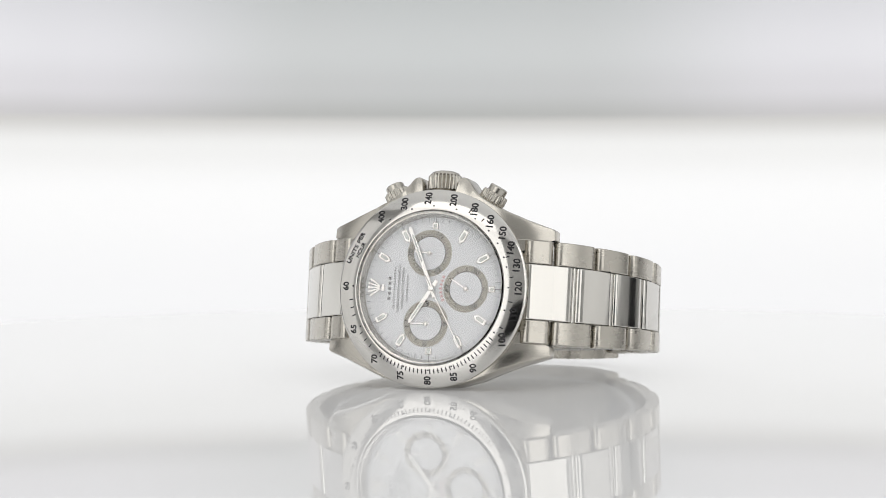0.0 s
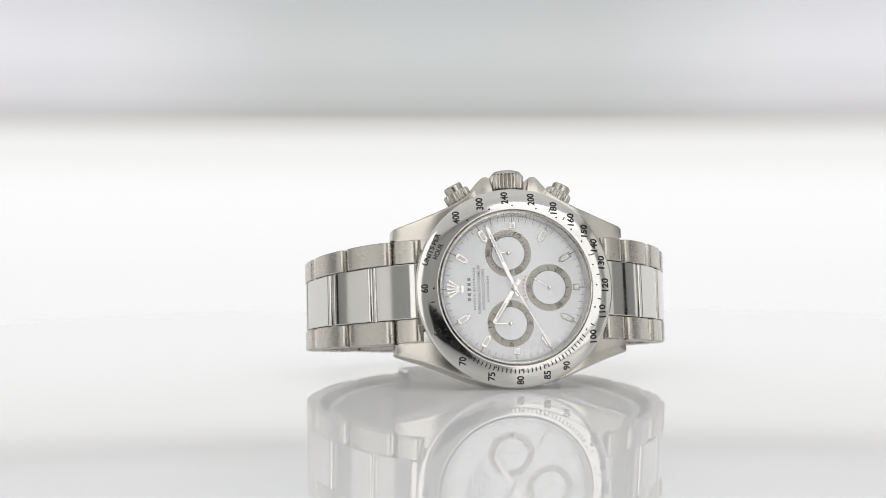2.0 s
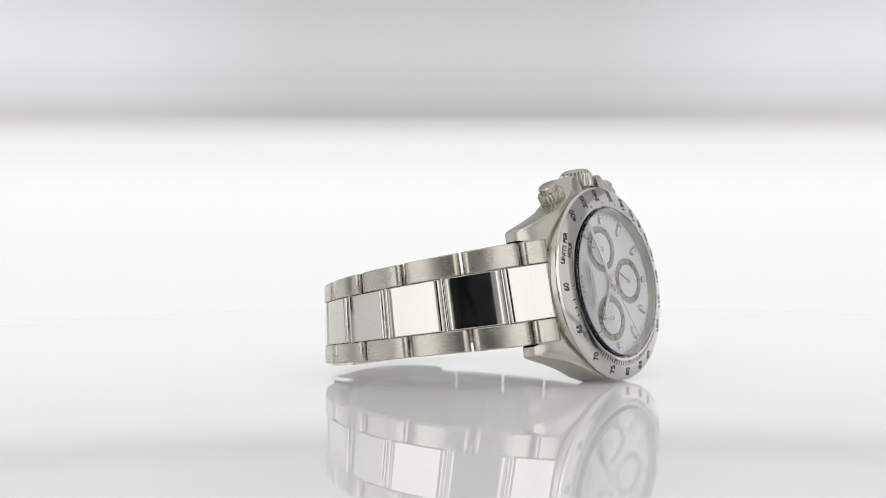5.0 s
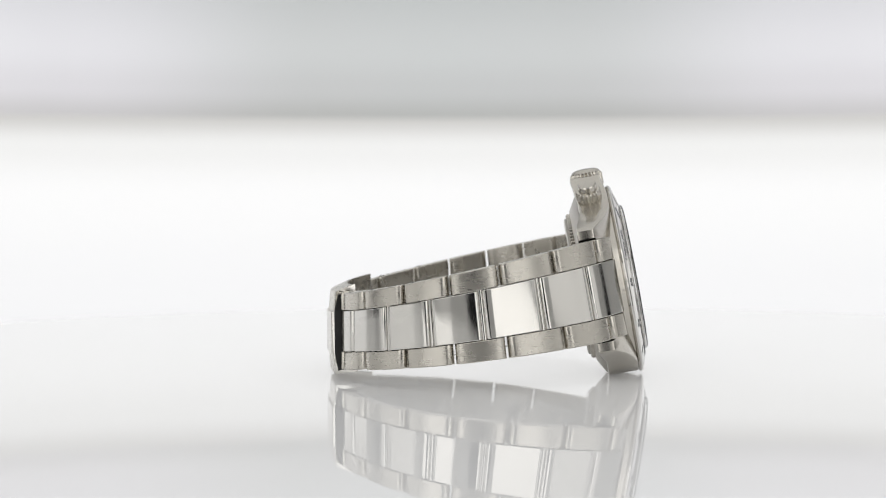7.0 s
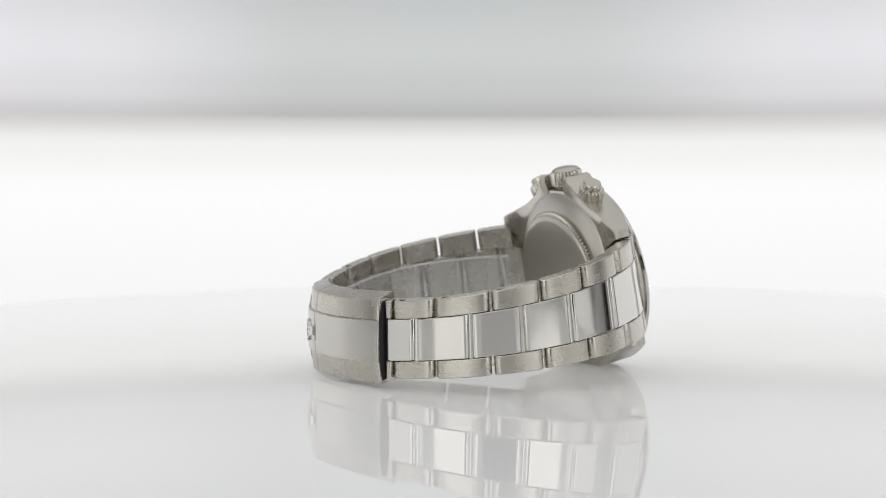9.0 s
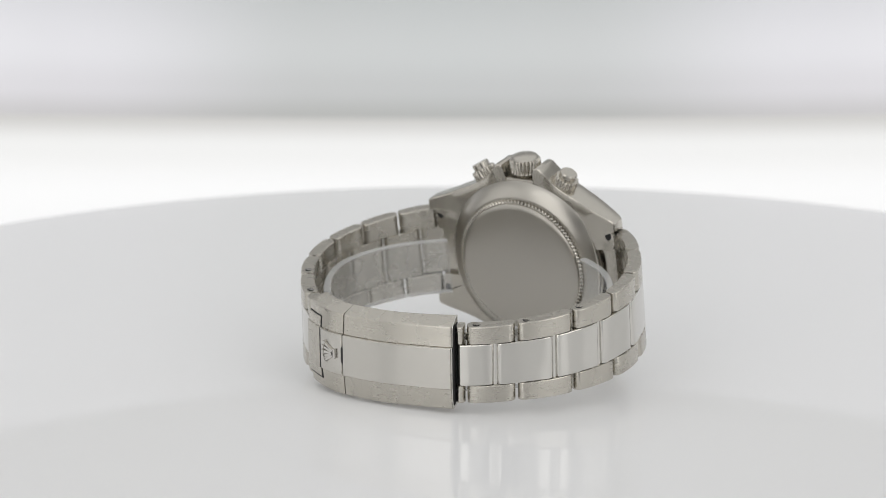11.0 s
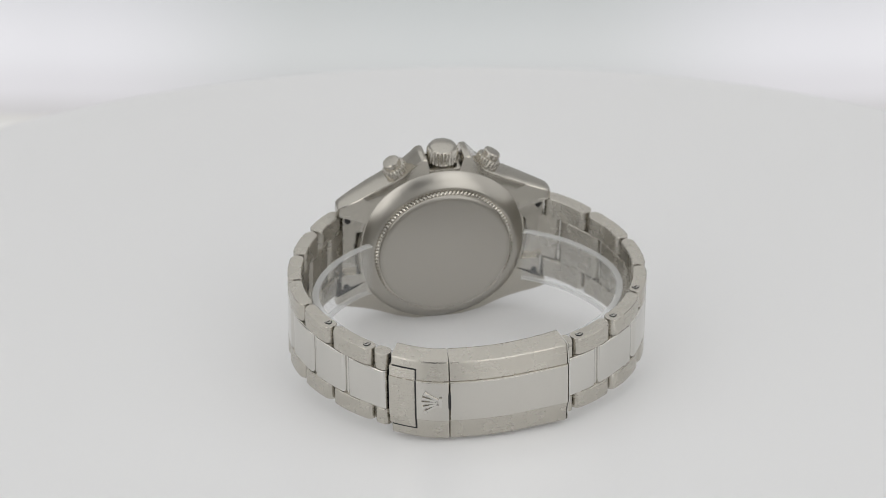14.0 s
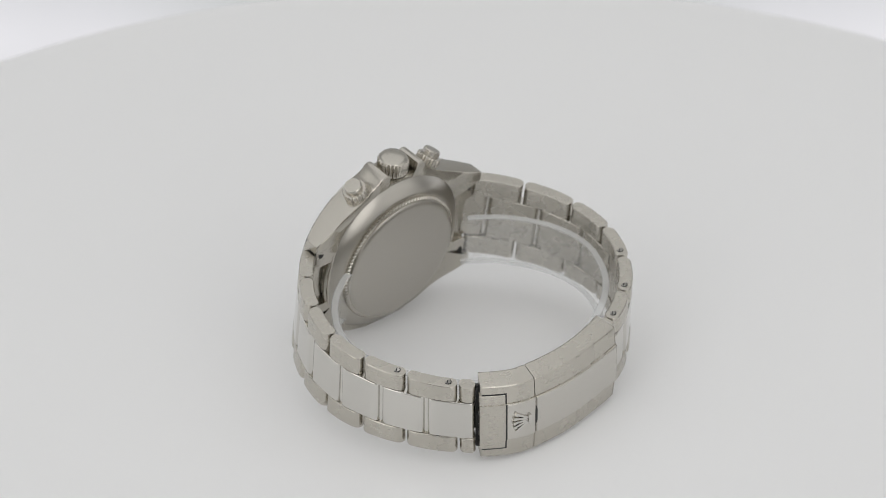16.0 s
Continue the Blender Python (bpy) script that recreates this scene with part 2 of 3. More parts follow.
def arm_stand():
    """The post beside the turntable that carries the arm's pivot."""
    root = tagged(new("arm_stand"), "white post with a round bearing beside the turntable", "stand")
    root.location = (0.656, 0, -0.62)
    finish("post", lathe([(0, 0), (0.1, 0), (0.1, 0.012), (0.016, 0.018), (0.016, 0.61), (0, 0.61)], 32, closed=False), tent, root, Matrix(), "white round post on a foot")
    finish("bearing", lathe([(0, -0.028), (0.028, -0.028), (0.028, 0.028), (0, 0.028)], 32, Matrix.Translation((0, 0, 0.632)) @ Matrix.Rotation(radians(90), 4, "Y"), closed=False), grey_paint, root, Matrix(), "grey round bearing")


arm_stand()

# ---- the watch ----
watch = tagged(new("wristwatch"), "stainless steel chronograph wristwatch with white dial, standing on its side", "watch")


def outline_radius():
    """The case's outline, as radius by angle, from its corners."""
    half = [(0, 18.9), (3.45, 18.9), (3.7, 21.1), (3.95, 21.75), (4.5, 21.95), (5.2, 21.85), (5.8, 21.3), (7.3, 19.4), (8.6, 18.2), (10.2, 17.2), (13.1, 15.7), (18.0, 13.8), (22.3, 12.4), (22.8, 12.0),
            (22.85, 10.3), (16.0, 10.15), (17.2, 6.5), (18.0, 2.0), (18.0, -2.0), (17.2, -6.5), (16.0, -10.15),
            (22.85, -10.3), (22.9, -12.0), (22.4, -12.35), (18.0, -13.8), (13.4, -15.7), (9.5, -17.4), (5.0, -18.6), (0, -18.85)]
    return half + [(-x, y) for x, y in half[-2:0:-1]]


def case():
    pts = outline_radius()
    ring = []
    for (x0, y0), (x1, y1) in zip(pts, pts[1:] + pts[:1]):
        k = max(1, int(math.hypot(x1 - x0, y1 - y0) / 0.6))
        ring += [(x0 + (x1 - x0) * i / k, y0 + (y1 - y0) * i / k) for i in range(k)]

    def top(x):
        d = max(0.0, abs(x) - 11.0) / 12.0
        return -1.25 - 4.4 * d ** 1.7

    def low(x):
        d = min(1.0, max(0.0, abs(x) - 13.0) / 9.0)
        return -7.5 - 1.3 * d * d * (3 - 2 * d)

    bm = bmesh.new()
    rows = []
    # inward share towards the hub, height rule
    spec = [("in", 14.0, 0), ("edge", 0.72, 0), ("edge", 0.86, 0), ("off", 0.42, 0), ("off", 0.12, 0.10), ("off", 0, 0.42),
            ("off", 0, -0.5), ("off", 0.12, -0.14), ("off", 0.45, -0.001), ("edge", 0.86, -0.001), ("edge", 0.72, -0.001), ("in", 13.0, -0.001)]
    for kind, a, h in spec:
        row = []
        for x, y in ring:
            r = math.hypot(x, y)
            q = a if kind == "in" else (max(14.5, r * a) if kind == "edge" else r - a)
            px, py = x * q / r, y * q / r
            g = min(1.0, max(0.0, py - 18.5) / 2.2)
            z = top(px) - 0.7 * g - h if h >= 0 else low(px) - 0.5 * g - h
            row.append(bm.verts.new((px, py, z)))
        rows.append(row)
    n = len(ring)
    for a, b in zip(rows, rows[1:] + rows[:1]):
        for i in range(n):
            bm.faces.new((a[i], a[(i + 1) % n], b[(i + 1) % n], b[i]))
    body = part("case", bm, case_brushed, watch, "satin steel case with four lugs and crown guards", 26)
    # spring-bar holes inside the lugs, their shade painted as dark patches
    for sx in (-1, 1):
        for sy in (-1, 1):
            m = Matrix.Translation((sx * 21.5, sy * 10.22, -7.9)) @ Matrix.Rotation(radians(90), 4, "X")
            part("spring_bar_slot", slab([(0.5 * math.cos(a), 0.8 * math.sin(a)) for a in (i * math.pi / 6 for i in range(12))], -0.12, 0.12, m), gap_shade, body, "dark patch painted as the shade in a spring-bar slot")
    return body


case()


def seat_and_end_blocks():
    part("bezel_seat", lathe([(17.0, -1.22), (18.75, -1.28), (18.85, -1.5), (18.85, -6.6), (17.0, -6.6)], 128), case_brushed, watch, "steel wall of the case below the bezel")
    for sx in (-1, 1):
        for y0, y1, low in ((-9.75, -5.3, -7.9), (5.3, 9.75, -7.9), (-5.2, 5.2, -6.6)):
            outline = [(sx * 16.0, y0), (sx * 21.0, y0), (sx * 21.5, y0 + 0.5), (sx * 21.5, y1 - 0.5), (sx * 21.0, y1), (sx * 16.0, y1)]
            block = part("end_block", slab(outline[::sx], low, -4.6), case_brushed, watch, "steel body of the bracelet's end piece", 24)
            if low < -7:
                # the hole is a dark patch that paints its inner shade
                m = Matrix.Translation((sx * 20.5, math.copysign(8.6, y0), low))
                part("spring_bar_hole", slab([(0.7 * math.cos(a), 1.0 * math.sin(a)) for a in (i * math.pi / 6 for i in range(12))], -0.05, 0.1, m), gap_shade, block, "dark patch painted as the shade in a spring-bar hole")


seat_and_end_blocks()


def caseback():
    ob = part("caseback", lathe([(12.5, -7.2), (18.2, -7.35), (18.35, -7.5), (18.2, -7.72), (15.45, -9.3), (15.2, -9.36), (13.0, -9.36)], 128), back_steel, watch, "sloped brushed ring round the case back")
    n = 550
    part("fluted_rim", lathe([(13.0, -9.2), (14.98, -9.2), (14.98, -10.0), (14.6, -10.22), (13.0, -10.22)], n, flute=(1, 2, 3), count=110, depth=0.42), case_brushed, ob, "finely fluted steel rim")
    part("back_plate", lathe([(13.0, -10.1), (14.05, -10.1), (14.12, -10.4), (13.98, -10.62), (13.6, -10.78), (13.0, -10.84), (0, -10.86)], 128, closed=False), back_steel, ob, "plain satin back plate")


caseback()


# ---- bezel with its engraved scale ----
def bezel_height(r):
    return 0.72 - (r - 15.7) * 0.31


def on_bezel(x, y, degrees):
    """A pose on the sloped bezel at that place."""
    r, a = math.hypot(x, y), math.atan2(y, x)
    lean = Matrix.Rotation(math.atan(0.31), 4, Vector((-math.sin(a), math.cos(a), 0)))
    return Matrix.Translation((x, y, bezel_height(r) + 0.03)) @ lean @ turn(degrees)


def bezel():
    ob = part("bezel", lathe([(14.95, -1.2), (18.8, -1.3), (19.15, -1.1), (19.3, -0.8), (19.26, -0.58), (19.05, -0.36), (18.8, bezel_height(18.8)), (15.45, bezel_height(15.45)), (15.2, 0.78), (15.0, 0.6)], 192),
              bezel_steel, watch, "polished steel bezel with an engraved black scale", 24)
    marks = (("60", -17.66, 0.1), ("65", -15.5, -8.3), ("70", -10.8, -13.95), ("75", -5.25, -17.0), ("80", 0.35, -17.85), ("85", 5.65, -16.95),
             ("90", 9.5, -15.2), ("100", 15.0, -9.6), ("110", 17.0, -4.8), ("120", 17.75, 0.3), ("130", 17.15, 4.7), ("140", 15.8, 8.05),
             ("150", 14.0, 10.9), ("160", 11.4, 13.1), ("180", 8.1, 15.4), ("200", 3.7, 17.1), ("240", -1.5, 17.45), ("300", -6.4, 16.35), ("400", -11.1, 13.75))
    for text, x, y in marks:
        part("numeral", lettering(text, 0.86 * len(text) - 0.05, 1.42, on_bezel(x, y, 90 - 6 * math.sin(math.atan2(y, x)) * math.cos(math.atan2(y, x))), 0.03), ink, ob, "black engraved numeral", 60)
    a = math.radians(154.5)
    for text, r, da, w in (("UNITS PER", 17.8, 0.0, 6.7), ("HOUR", 16.5, -0.4, 3.2)):
        b = a + math.radians(da)
        part("inscription", lettering(text, w, 1.0, on_bezel(r * math.cos(b), r * math.sin(b), math.degrees(b) - 90), 0.025), ink, ob, "black engraved words", 60)
    # dots beside the numerals, strokes between them
    def stroke(deg, r0, r1, w):
        bm = bmesh.new()
        rr = (r0 + r1) / 2
        add_box(bm, on_bezel(rr * math.cos(radians(deg)), rr * math.sin(radians(deg)), deg), r1 - r0, w, -0.02, 0.004)
        part("scale_mark", bm, ink, ob, "", 60)
    for text, x, y in marks:
        stroke(math.degrees(math.atan2(y, x)) - (4.5 if y > 0 else -1.0) * (0 if abs(x) > 17 else 1), 15.78, 16.08, 0.3)
    for d in (189.0, 194.5, 200.0, 213.5, 219.0, 224.5):
        stroke(d, 16.0, 16.8, 0.2)
    for k in range(31):
        d = 235.0 + k * 2.95
        stroke(d, 15.7, 16.6, 0.2)
    for d in (333.5, 351.5, 8.0, 22.0, 53.0, 64.0):
        stroke(d, 16.2, 17.0, 0.2)


bezel()


# ---- dial ----
DIAL = -1.15


def wide_ring(r0, r1, z, x=0.0, y=0.0, th=0.12, n=96):
    return lathe([(r0, z - th), (r1, z - th), (r1, z), (r0, z)], n, Matrix.Translation((x, y, 0)))


def dial():
    ob = part("dial", lathe([(0, DIAL), (13.85, DIAL), (13.85, DIAL - 0.4), (0, DIAL - 0.4)], 128, closed=False), dial_white, watch, "white lacquered dial")
    part("chapter_wall", lathe([(13.65, DIAL - 0.1), (13.68, DIAL + 0.06), (14.3, 0.25), (14.38, 0.45), (14.95, 0.5), (14.95, DIAL - 0.1)], 128), satin, watch, "satin steel wall round the dial")
    for k in range(240):
        if k % 4 == 0:
            bm = bmesh.new()
            long = k % 20 == 0
            add_box(bm, at(0, 0, 0, k * 1.5) @ at(13.15 if long else 13.2, 0), 0.95 if long else 0.8, 0.2 if long else 0.13, DIAL, DIAL + 0.03)
            part("minute_mark", bm, print_grey, ob, "", 60)
    bm = bmesh.new()
    for k in range(240):
        if k % 4:
            add_box(bm, at(0, 0, 0, k * 1.5) @ at(13.4, 0), 0.36, 0.06, DIAL, DIAL + 0.03)
    tagged(part("fraction_marks", bm, print_grey, ob, "fine printed fractions of a second", 60), kind="stuff")
    # the three small dials
    for x, y, ro, ri, ticks, words in ((-0.95, 6.75, 4.5, 3.25, 30, (("30", 180), ("10", 60), ("20", -60))),
                                       (6.75, 0.05, 4.5, 3.3, 12, (("60", 180), ("20", 60), ("40", -60))),
                                       (-0.95, -6.75, 4.5, 3.25, 12, (("12", 180), ("3", 90), ("6", 0), ("9", -90)))):
        ring = part("small_dial_ring", wide_ring(ri, ro, DIAL + 0.03, x, y), ring_taupe, ob, "silver-grey ring of a small dial")
        part("ring_line", wide_ring(ri - 0.07, ri + 0.05, DIAL + 0.06, x, y, 0.05), ink, ring)
        for k in range(ticks):
            d = 360 * k / ticks + 15 * (ticks == 12) * 0
            if any(abs((d - w + 180) % 360 - 180) < 14 for t, w in words):
                continue
            bm = bmesh.new()
            add_box(bm, at(x, y, 0, d) @ at(ri + 0.35, 0), 0.7 if ticks < 20 else 0.45, 0.2, DIAL, DIAL + 0.075)
            part("tick", bm, ink, ring, "", 60)
        for text, d in words:
            part("numeral", lettering(text, 0.72 * len(text) + 0.1, 0.92, at(x, y, DIAL + 0.075, d) @ at((ri + ro) / 2, 0, 0, -90), 0.02), ink, ring, "", 60)
    # applied hour markers
    for k in range(12):
        d = k * 30
        if d == 180:
            continue
        small = d in (0, 90, 270)
        shape = ([(-0.65, -0.6), (0.6, -0.6), (0.6, 0.6), (-0.65, 0.6)] if small else [(-1.55, 0.0), (-0.85, -0.62), (1.25, -0.56), (1.3, 0.0), (1.25, 0.56), (-0.85, 0.62)])
        m = at(0, 0, 0, d) @ at(12.1 if small else 11.6, 0)
        mk = part("hour_marker", slab(shape, DIAL, DIAL + 0.34, m, 0.1), pointer_steel, ob, "applied steel hour marker", 20)
        part("lume_fill", slab([(p * 0.62, q * 0.58) for p, q in shape], DIAL + 0.3, DIAL + 0.38, m), lume, mk, "pale luminous fill")
    # plain fan-shaped emblem
    bm = bmesh.new()
    for k in range(5):
        a = (k - 2) * 17
        add_box(bm, at(-10.2, 0, 0, 180 + a) @ at(1.55, 0), 2.1, 0.26, DIAL, DIAL + 0.25)
        add_box(bm, at(-10.2, 0, 0, 180 + a) @ at(2.75, 0), 0.36, 0.36, DIAL, DIAL + 0.3)
    add_box(bm, at(-10.05, 0), 0.55, 1.35, DIAL, DIAL + 0.25)
    part("emblem", bm, pointer_steel, ob, "applied steel fan-shaped emblem", 20)
    # printed lines; names of the maker and the model are plain bars
    def bars(x, y, words, h, mat=print_grey, gap=0.35):
        total = sum(words) + gap * (len(words) - 1)
        v = y - total / 2
        for w in words:
            bm = bmesh.new()
            add_box(bm, at(x, v + w / 2), h, w, DIAL, DIAL + 0.03)
            part("printed_bar", bm, mat, ob, "", 60)
            v += w + gap
    bars(-8.75, -0.1, (0.55,) * 5, 0.62, gap=0.42)
    bars(-7.75, -2.6, (0.22,) * 6, 0.42, gap=0.3)
    bars(-7.75, 1.75, (0.22,) * 9, 0.42, gap=0.3)
    part("printed_line", lettering("SUPERLATIVE CHRONOMETER", 9.4, 0.55, at(-6.85, -0.1, DIAL + 0.035, 90), 0.015), print_grey, ob, "", 60)
    part("printed_line", lettering("OFFICIALLY CERTIFIED", 7.9, 0.55, at(-6.0, -0.1, DIAL + 0.035, 90), 0.015), print_grey, ob, "", 60)
    bars(-5.1, -0.1, (0.22,) * 10, 0.42, gap=0.3)
    for k in range(7):
        d = 180 - (k - 3) * 8.6
        bm = bmesh.new()
        add_box(bm, at(6.75, 0.05, 0, d) @ at(5.05, 0), 0.55, 0.34, DIAL, DIAL + 0.03)
        part("printed_bar", bm, print_red, ob, "faded red printed mark", 60)
    for text, y in (("MADE", 1.9), ("SWISS", -2.0)):
        part("printed_line", lettering(text, 1.5, 0.42, at(13.85, y, DIAL + 0.035, 90)), print_grey, ob, "", 60)


dial()


def dial_pointers():
    def pointer(name, x, y, deg, length, tail, w, z, label, fill=False):
        m = at(x, y, 0, deg)
        ob = part(name, slab([(-tail, -w * 0.45), (length * 0.55, -w * 0.5), (length - 0.7 * w, -w * 0.42), (length, 0), (length - 0.7 * w, w * 0.42), (length * 0.55, w * 0.5), (-tail, w * 0.45)], z, z + 0.14, m, 0.06), pointer_steel, watch, label, 20)
        if fill:
            part("lume_fill", slab([(length * 0.42, -w * 0.2), (length * 0.86, -w * 0.2), (length * 0.86, w * 0.2), (length * 0.42, w * 0.2)], z + 0.1, z + 0.16, m), lume, ob, "pale luminous strip")
        return ob
    pointer("hour_hand", 0, 0, 237.0, 8.2, 1.9, 0.85, DIAL + 0.35, "steel hour hand with luminous strip", True)
    pointer("minute_hand", 0, 0, 113.2, 13.0, 1.9, 0.8, DIAL + 0.6, "steel minute hand with luminous strip", True)
    pointer("sweep_hand", 0, 0, 299.8, 13.4, 3.0, 0.2, DIAL + 0.85, "thin steel sweep seconds pointer")
    part("hub", lathe([(0, DIAL + 1.15), (0.5, DIAL + 1.12), (0.62, DIAL + 1.0), (0.62, DIAL + 0.1), (0, DIAL + 0.1)], 32, closed=False), pointer_steel, watch, "steel hub")
    for x, y, d, ln in ((-0.95, 6.75, 172, 3.2), (6.75, 0.05, 148, 3.6), (-0.95, -6.75, 180, 3.2)):
        ob = pointer("small_pointer", x, y, d, ln, 0.7, 0.3, DIAL + 0.1, "steel pointer of a small dial")
        part("cap", lathe([(0, DIAL + 0.34), (0.32, DIAL + 0.32), (0.46, DIAL + 0.26), (0.46, DIAL + 0.02), (0, DIAL + 0.02)], 24, Matrix.Translation((x, y, 0)), closed=False), pointer_steel, ob)


dial_pointers()

glass = part("crystal", lathe([(0, 1.55), (14.3, 1.55), (14.65, 1.46), (14.84, 1.25), (14.88, 1.0), (14.88, 0.505), (0, 0.505)], 128, closed=False), sapphire, watch, "flat clear watch crystal")
glass.visible_shadow = False


# ---- crown and pushers ----
def radial(deg, z, r):
    """Local z points outwards from the hub."""
    a = radians(deg)
    out = Vector((math.cos(a), math.sin(a), 0))
    side = Vector((-math.sin(a), math.cos(a), 0))
    m = Matrix((side, Vector((0, 0, 1)), out)).transposed().to_4x4()
    return Matrix.Translation(out * r + Vector((0, 0, z))) @ m


def crown_and_pushers():
    part("crown", lathe([(0, -0.9), (2.5, -0.9), (2.9, -0.35), (3.2, -0.2), (3.32, 0.05), (3.32, 2.35), (3.12, 2.6), (2.95, 2.75), (2.6, 3.2), (1.8, 3.48), (0, 3.6)], 192, radial(90, -4.6, 19.9), flute=(4, 5, 6), count=24, depth=0.45, closed=False),
         case_brushed, watch, "fluted steel winding crown", 40)
    for d in (90 - 28.6, 90 + 27.6):
        m = radial(d, -4.95, 18.7)
        ob = part("pusher", lathe([(0, -2.6), (1.9, -2.6), (1.9, 0.5), (1.6, 0.7), (1.6, 1.9), (0, 1.9)], 48, m, closed=False), polished, watch, "steel screw-down chronograph pusher")
        # solid dark ring in place of the shadow where the tube enters
        part("tube_shade_ring", lathe([(1.7, 0.2), (2.35, 0.2), (2.35, 0.55), (1.7, 0.55)], 48, m), gap_shade, ob, "dark ring painted as the shadow round the pusher's tube")
        part("locking_collar", lathe([(1.2, 1.2), (2.35, 1.25), (2.62, 1.5), (2.62, 3.0), (2.35, 3.25), (1.4, 3.35)], 180, m, flute=(2, 3), count=20, depth=0.3), case_brushed, ob, "fluted locking collar", 40)
        part("button", lathe([(0, 3.0), (1.85, 3.0), (1.85, 4.35), (1.65, 4.6), (0, 4.68)], 48, m, closed=False), case_brushed, ob, "smooth round button")


crown_and_pushers()

# ---- bracelet ----
# the run of its outer face, seen along y: millimetres from the dial's centre
RUN = [(-18.0, -1.8), (-20.5, -3.6), (-23.6, -5.8), (-28.4, -10.6), (-32.4, -16.5), (-35.3, -23), (-36.6, -30), (-35.9, -37.5), (-31.9, -46.0), (-24.8, -53.1), (-14.6, -58.5),
       (-2, -61.5), (10.0, -61.5), (17.0, -59.6), (24.5, -54.5), (31.2, -46.3), (35.2, -37.8), (36.3, -30), (35.1, -23), (32.4, -16.5), (28.4, -10.6), (23.6, -5.8), (20.5, -3.6), (18.0, -1.8)]


def spline(p, steps=24):
    out = []
    for i in range(len(p) - 1):
        a, b, c, d = (Vector(p[max(0, min(len(p) - 1, i + k))]) for k in (-1, 0, 1, 2))
        for j in range(steps):
            t = j / steps
            out.append(0.5 * (2 * b + (c - a) * t + (2 * a - 5 * b + 4 * c - d) * t * t + (3 * b - a - 3 * c + d) * t ** 3))
    return out + [Vector(p[-1])]


PATH = spline(RUN)
DIST = [0.0]
for p, q in zip(PATH, PATH[1:]):
    DIST.append(DIST[-1] + (q - p).length)
XS, ZS = [p.x for p in PATH], [p.y for p in PATH]


def nearest(x, z):
    return DIST[min(range(len(PATH)), key=lambda i: (XS[i] - x) ** 2 + (ZS[i] - z) ** 2)]


def station(s):
    """Place on the outer face, the way outwards and the way across at that length of the run."""
    x, z = float(np.interp(s, DIST, XS)), float(np.interp(s, DIST, ZS))
    x0, z0, x1, z1 = (float(np.interp(s + d, DIST, v)) for d in (-0.8, 0.8) for v in (XS, ZS))
    t = Vector((x1 - x0, 0, z1 - z0)).normalized()
    out = Vector((t.z, 0, -t.x))
    if out.dot(Vector((x, 0, z + 30))) < 0:
        out = -out
    k = min(1.0, max(0.0, (-z - 8) / 47.0))
    return Vector((x, 0.75 * k, z)), out, Vector((0.009 * k, 1 - 0.016 * k, 0.18 * k)).normalized(), k


def half_width(s):
    return 9.9 - 1.75 * station(s)[3]


def band(s0, s1, section, round_end=0.45, steps=8, flat=0.0, soft=1.0, bulge=0.0, inside=False):
    """A piece of the bracelet from s0 to s1; section(s): points (across, outwards) round its outline. flat: how far it leaves the bend for its chord."""
    bm = bmesh.new()
    ends = [(d * soft, round_end + (1 - round_end) * math.sqrt(1 - (1 - d) ** 2)) for d in (0.0, 0.02, 0.08, 0.18, 0.32, 0.5, 0.72, 1.0)]
    row = [(s0 + d, k) for d, k in ends] + [(s0 + soft + (s1 - s0 - 2 * soft) * i / steps, 1.0) for i in range(1, steps)] + [(s1 - d, k) for d, k in reversed(ends)]
    pa, pb = station(s0)[0], station(s1)[0]
    oa, ob = station(s0)[1], station(s1)[1]
    rows = []
    for s, k in row:
        p, out, across, slim = station(s)
        across = across * (1 - 0.065 * slim)
        f = (s - s0) / (s1 - s0)
        p = p.lerp(pa.lerp(pb, f) + out * 0.55 * (pa.lerp(pb, 0.5) - station((s0 + s1) / 2)[0]).length, flat)
        p = p + out * bulge * 4 * f * (1 - f)
        pts = section(s)
        mid = (max(n for d, n in pts) + min(n for d, n in pts)) / 2
        rows.append([bm.verts.new(p + across * d + out * (mid + (n - mid) * k)) for d, n in pts])
    n = len(rows[0])
    for a, b in zip(rows, rows[1:]):
        for i in range(n):
            # the inner side takes the second material, where there is one
            bm.faces.new((a[i], a[(i + 1) % n], b[(i + 1) % n], b[i])).material_index = int(inside and i in (7, 8, 9))
    bm.faces.new(rows[0])
    bm.faces.new(rows[-1])
    return bm


def bar(lo, hi, th, lift=0.0, c=0.3):
    return [(lo, lift - th + c), (lo, lift - c), (lo + c * 0.35, lift - c * 0.35), (lo + c, lift), (hi - c, lift), (hi - c * 0.35, lift - c * 0.35), (hi, lift - c), (hi, lift - th + c), (hi - c, lift - th), (lo + c, lift - th)]


CENTRE = 0.54


def outer_link(s0, s1, label="brushed steel outer link", th=2.9):
    for sign in (-1, 1):
        def section(s):
            h = half_width(s)
            a, b = sorted((sign * (h * CENTRE + 0.04), sign * h))
            return bar(a, b, th, 0.0, 0.2)
        part("outer_link", band(s0, s1, section, 0.1, flat=0.3, soft=min(1.3, (s1 - s0) / 3), bulge=min(0.32, (s1 - s0) * 0.03)), brushed, watch, label, 21)


def centre_link(s0, s1, label="polished steel centre link", th=2.7):
    def section(s):
        h = half_width(s) * CENTRE - 0.04
        return bar(-h, h, th, 0.12, 0.18)
    part("centre_link", band(s0, s1, section, 0.3, flat=0.7, soft=1.0, bulge=0.12, inside=True), [polished, brushed], watch, label, 21)


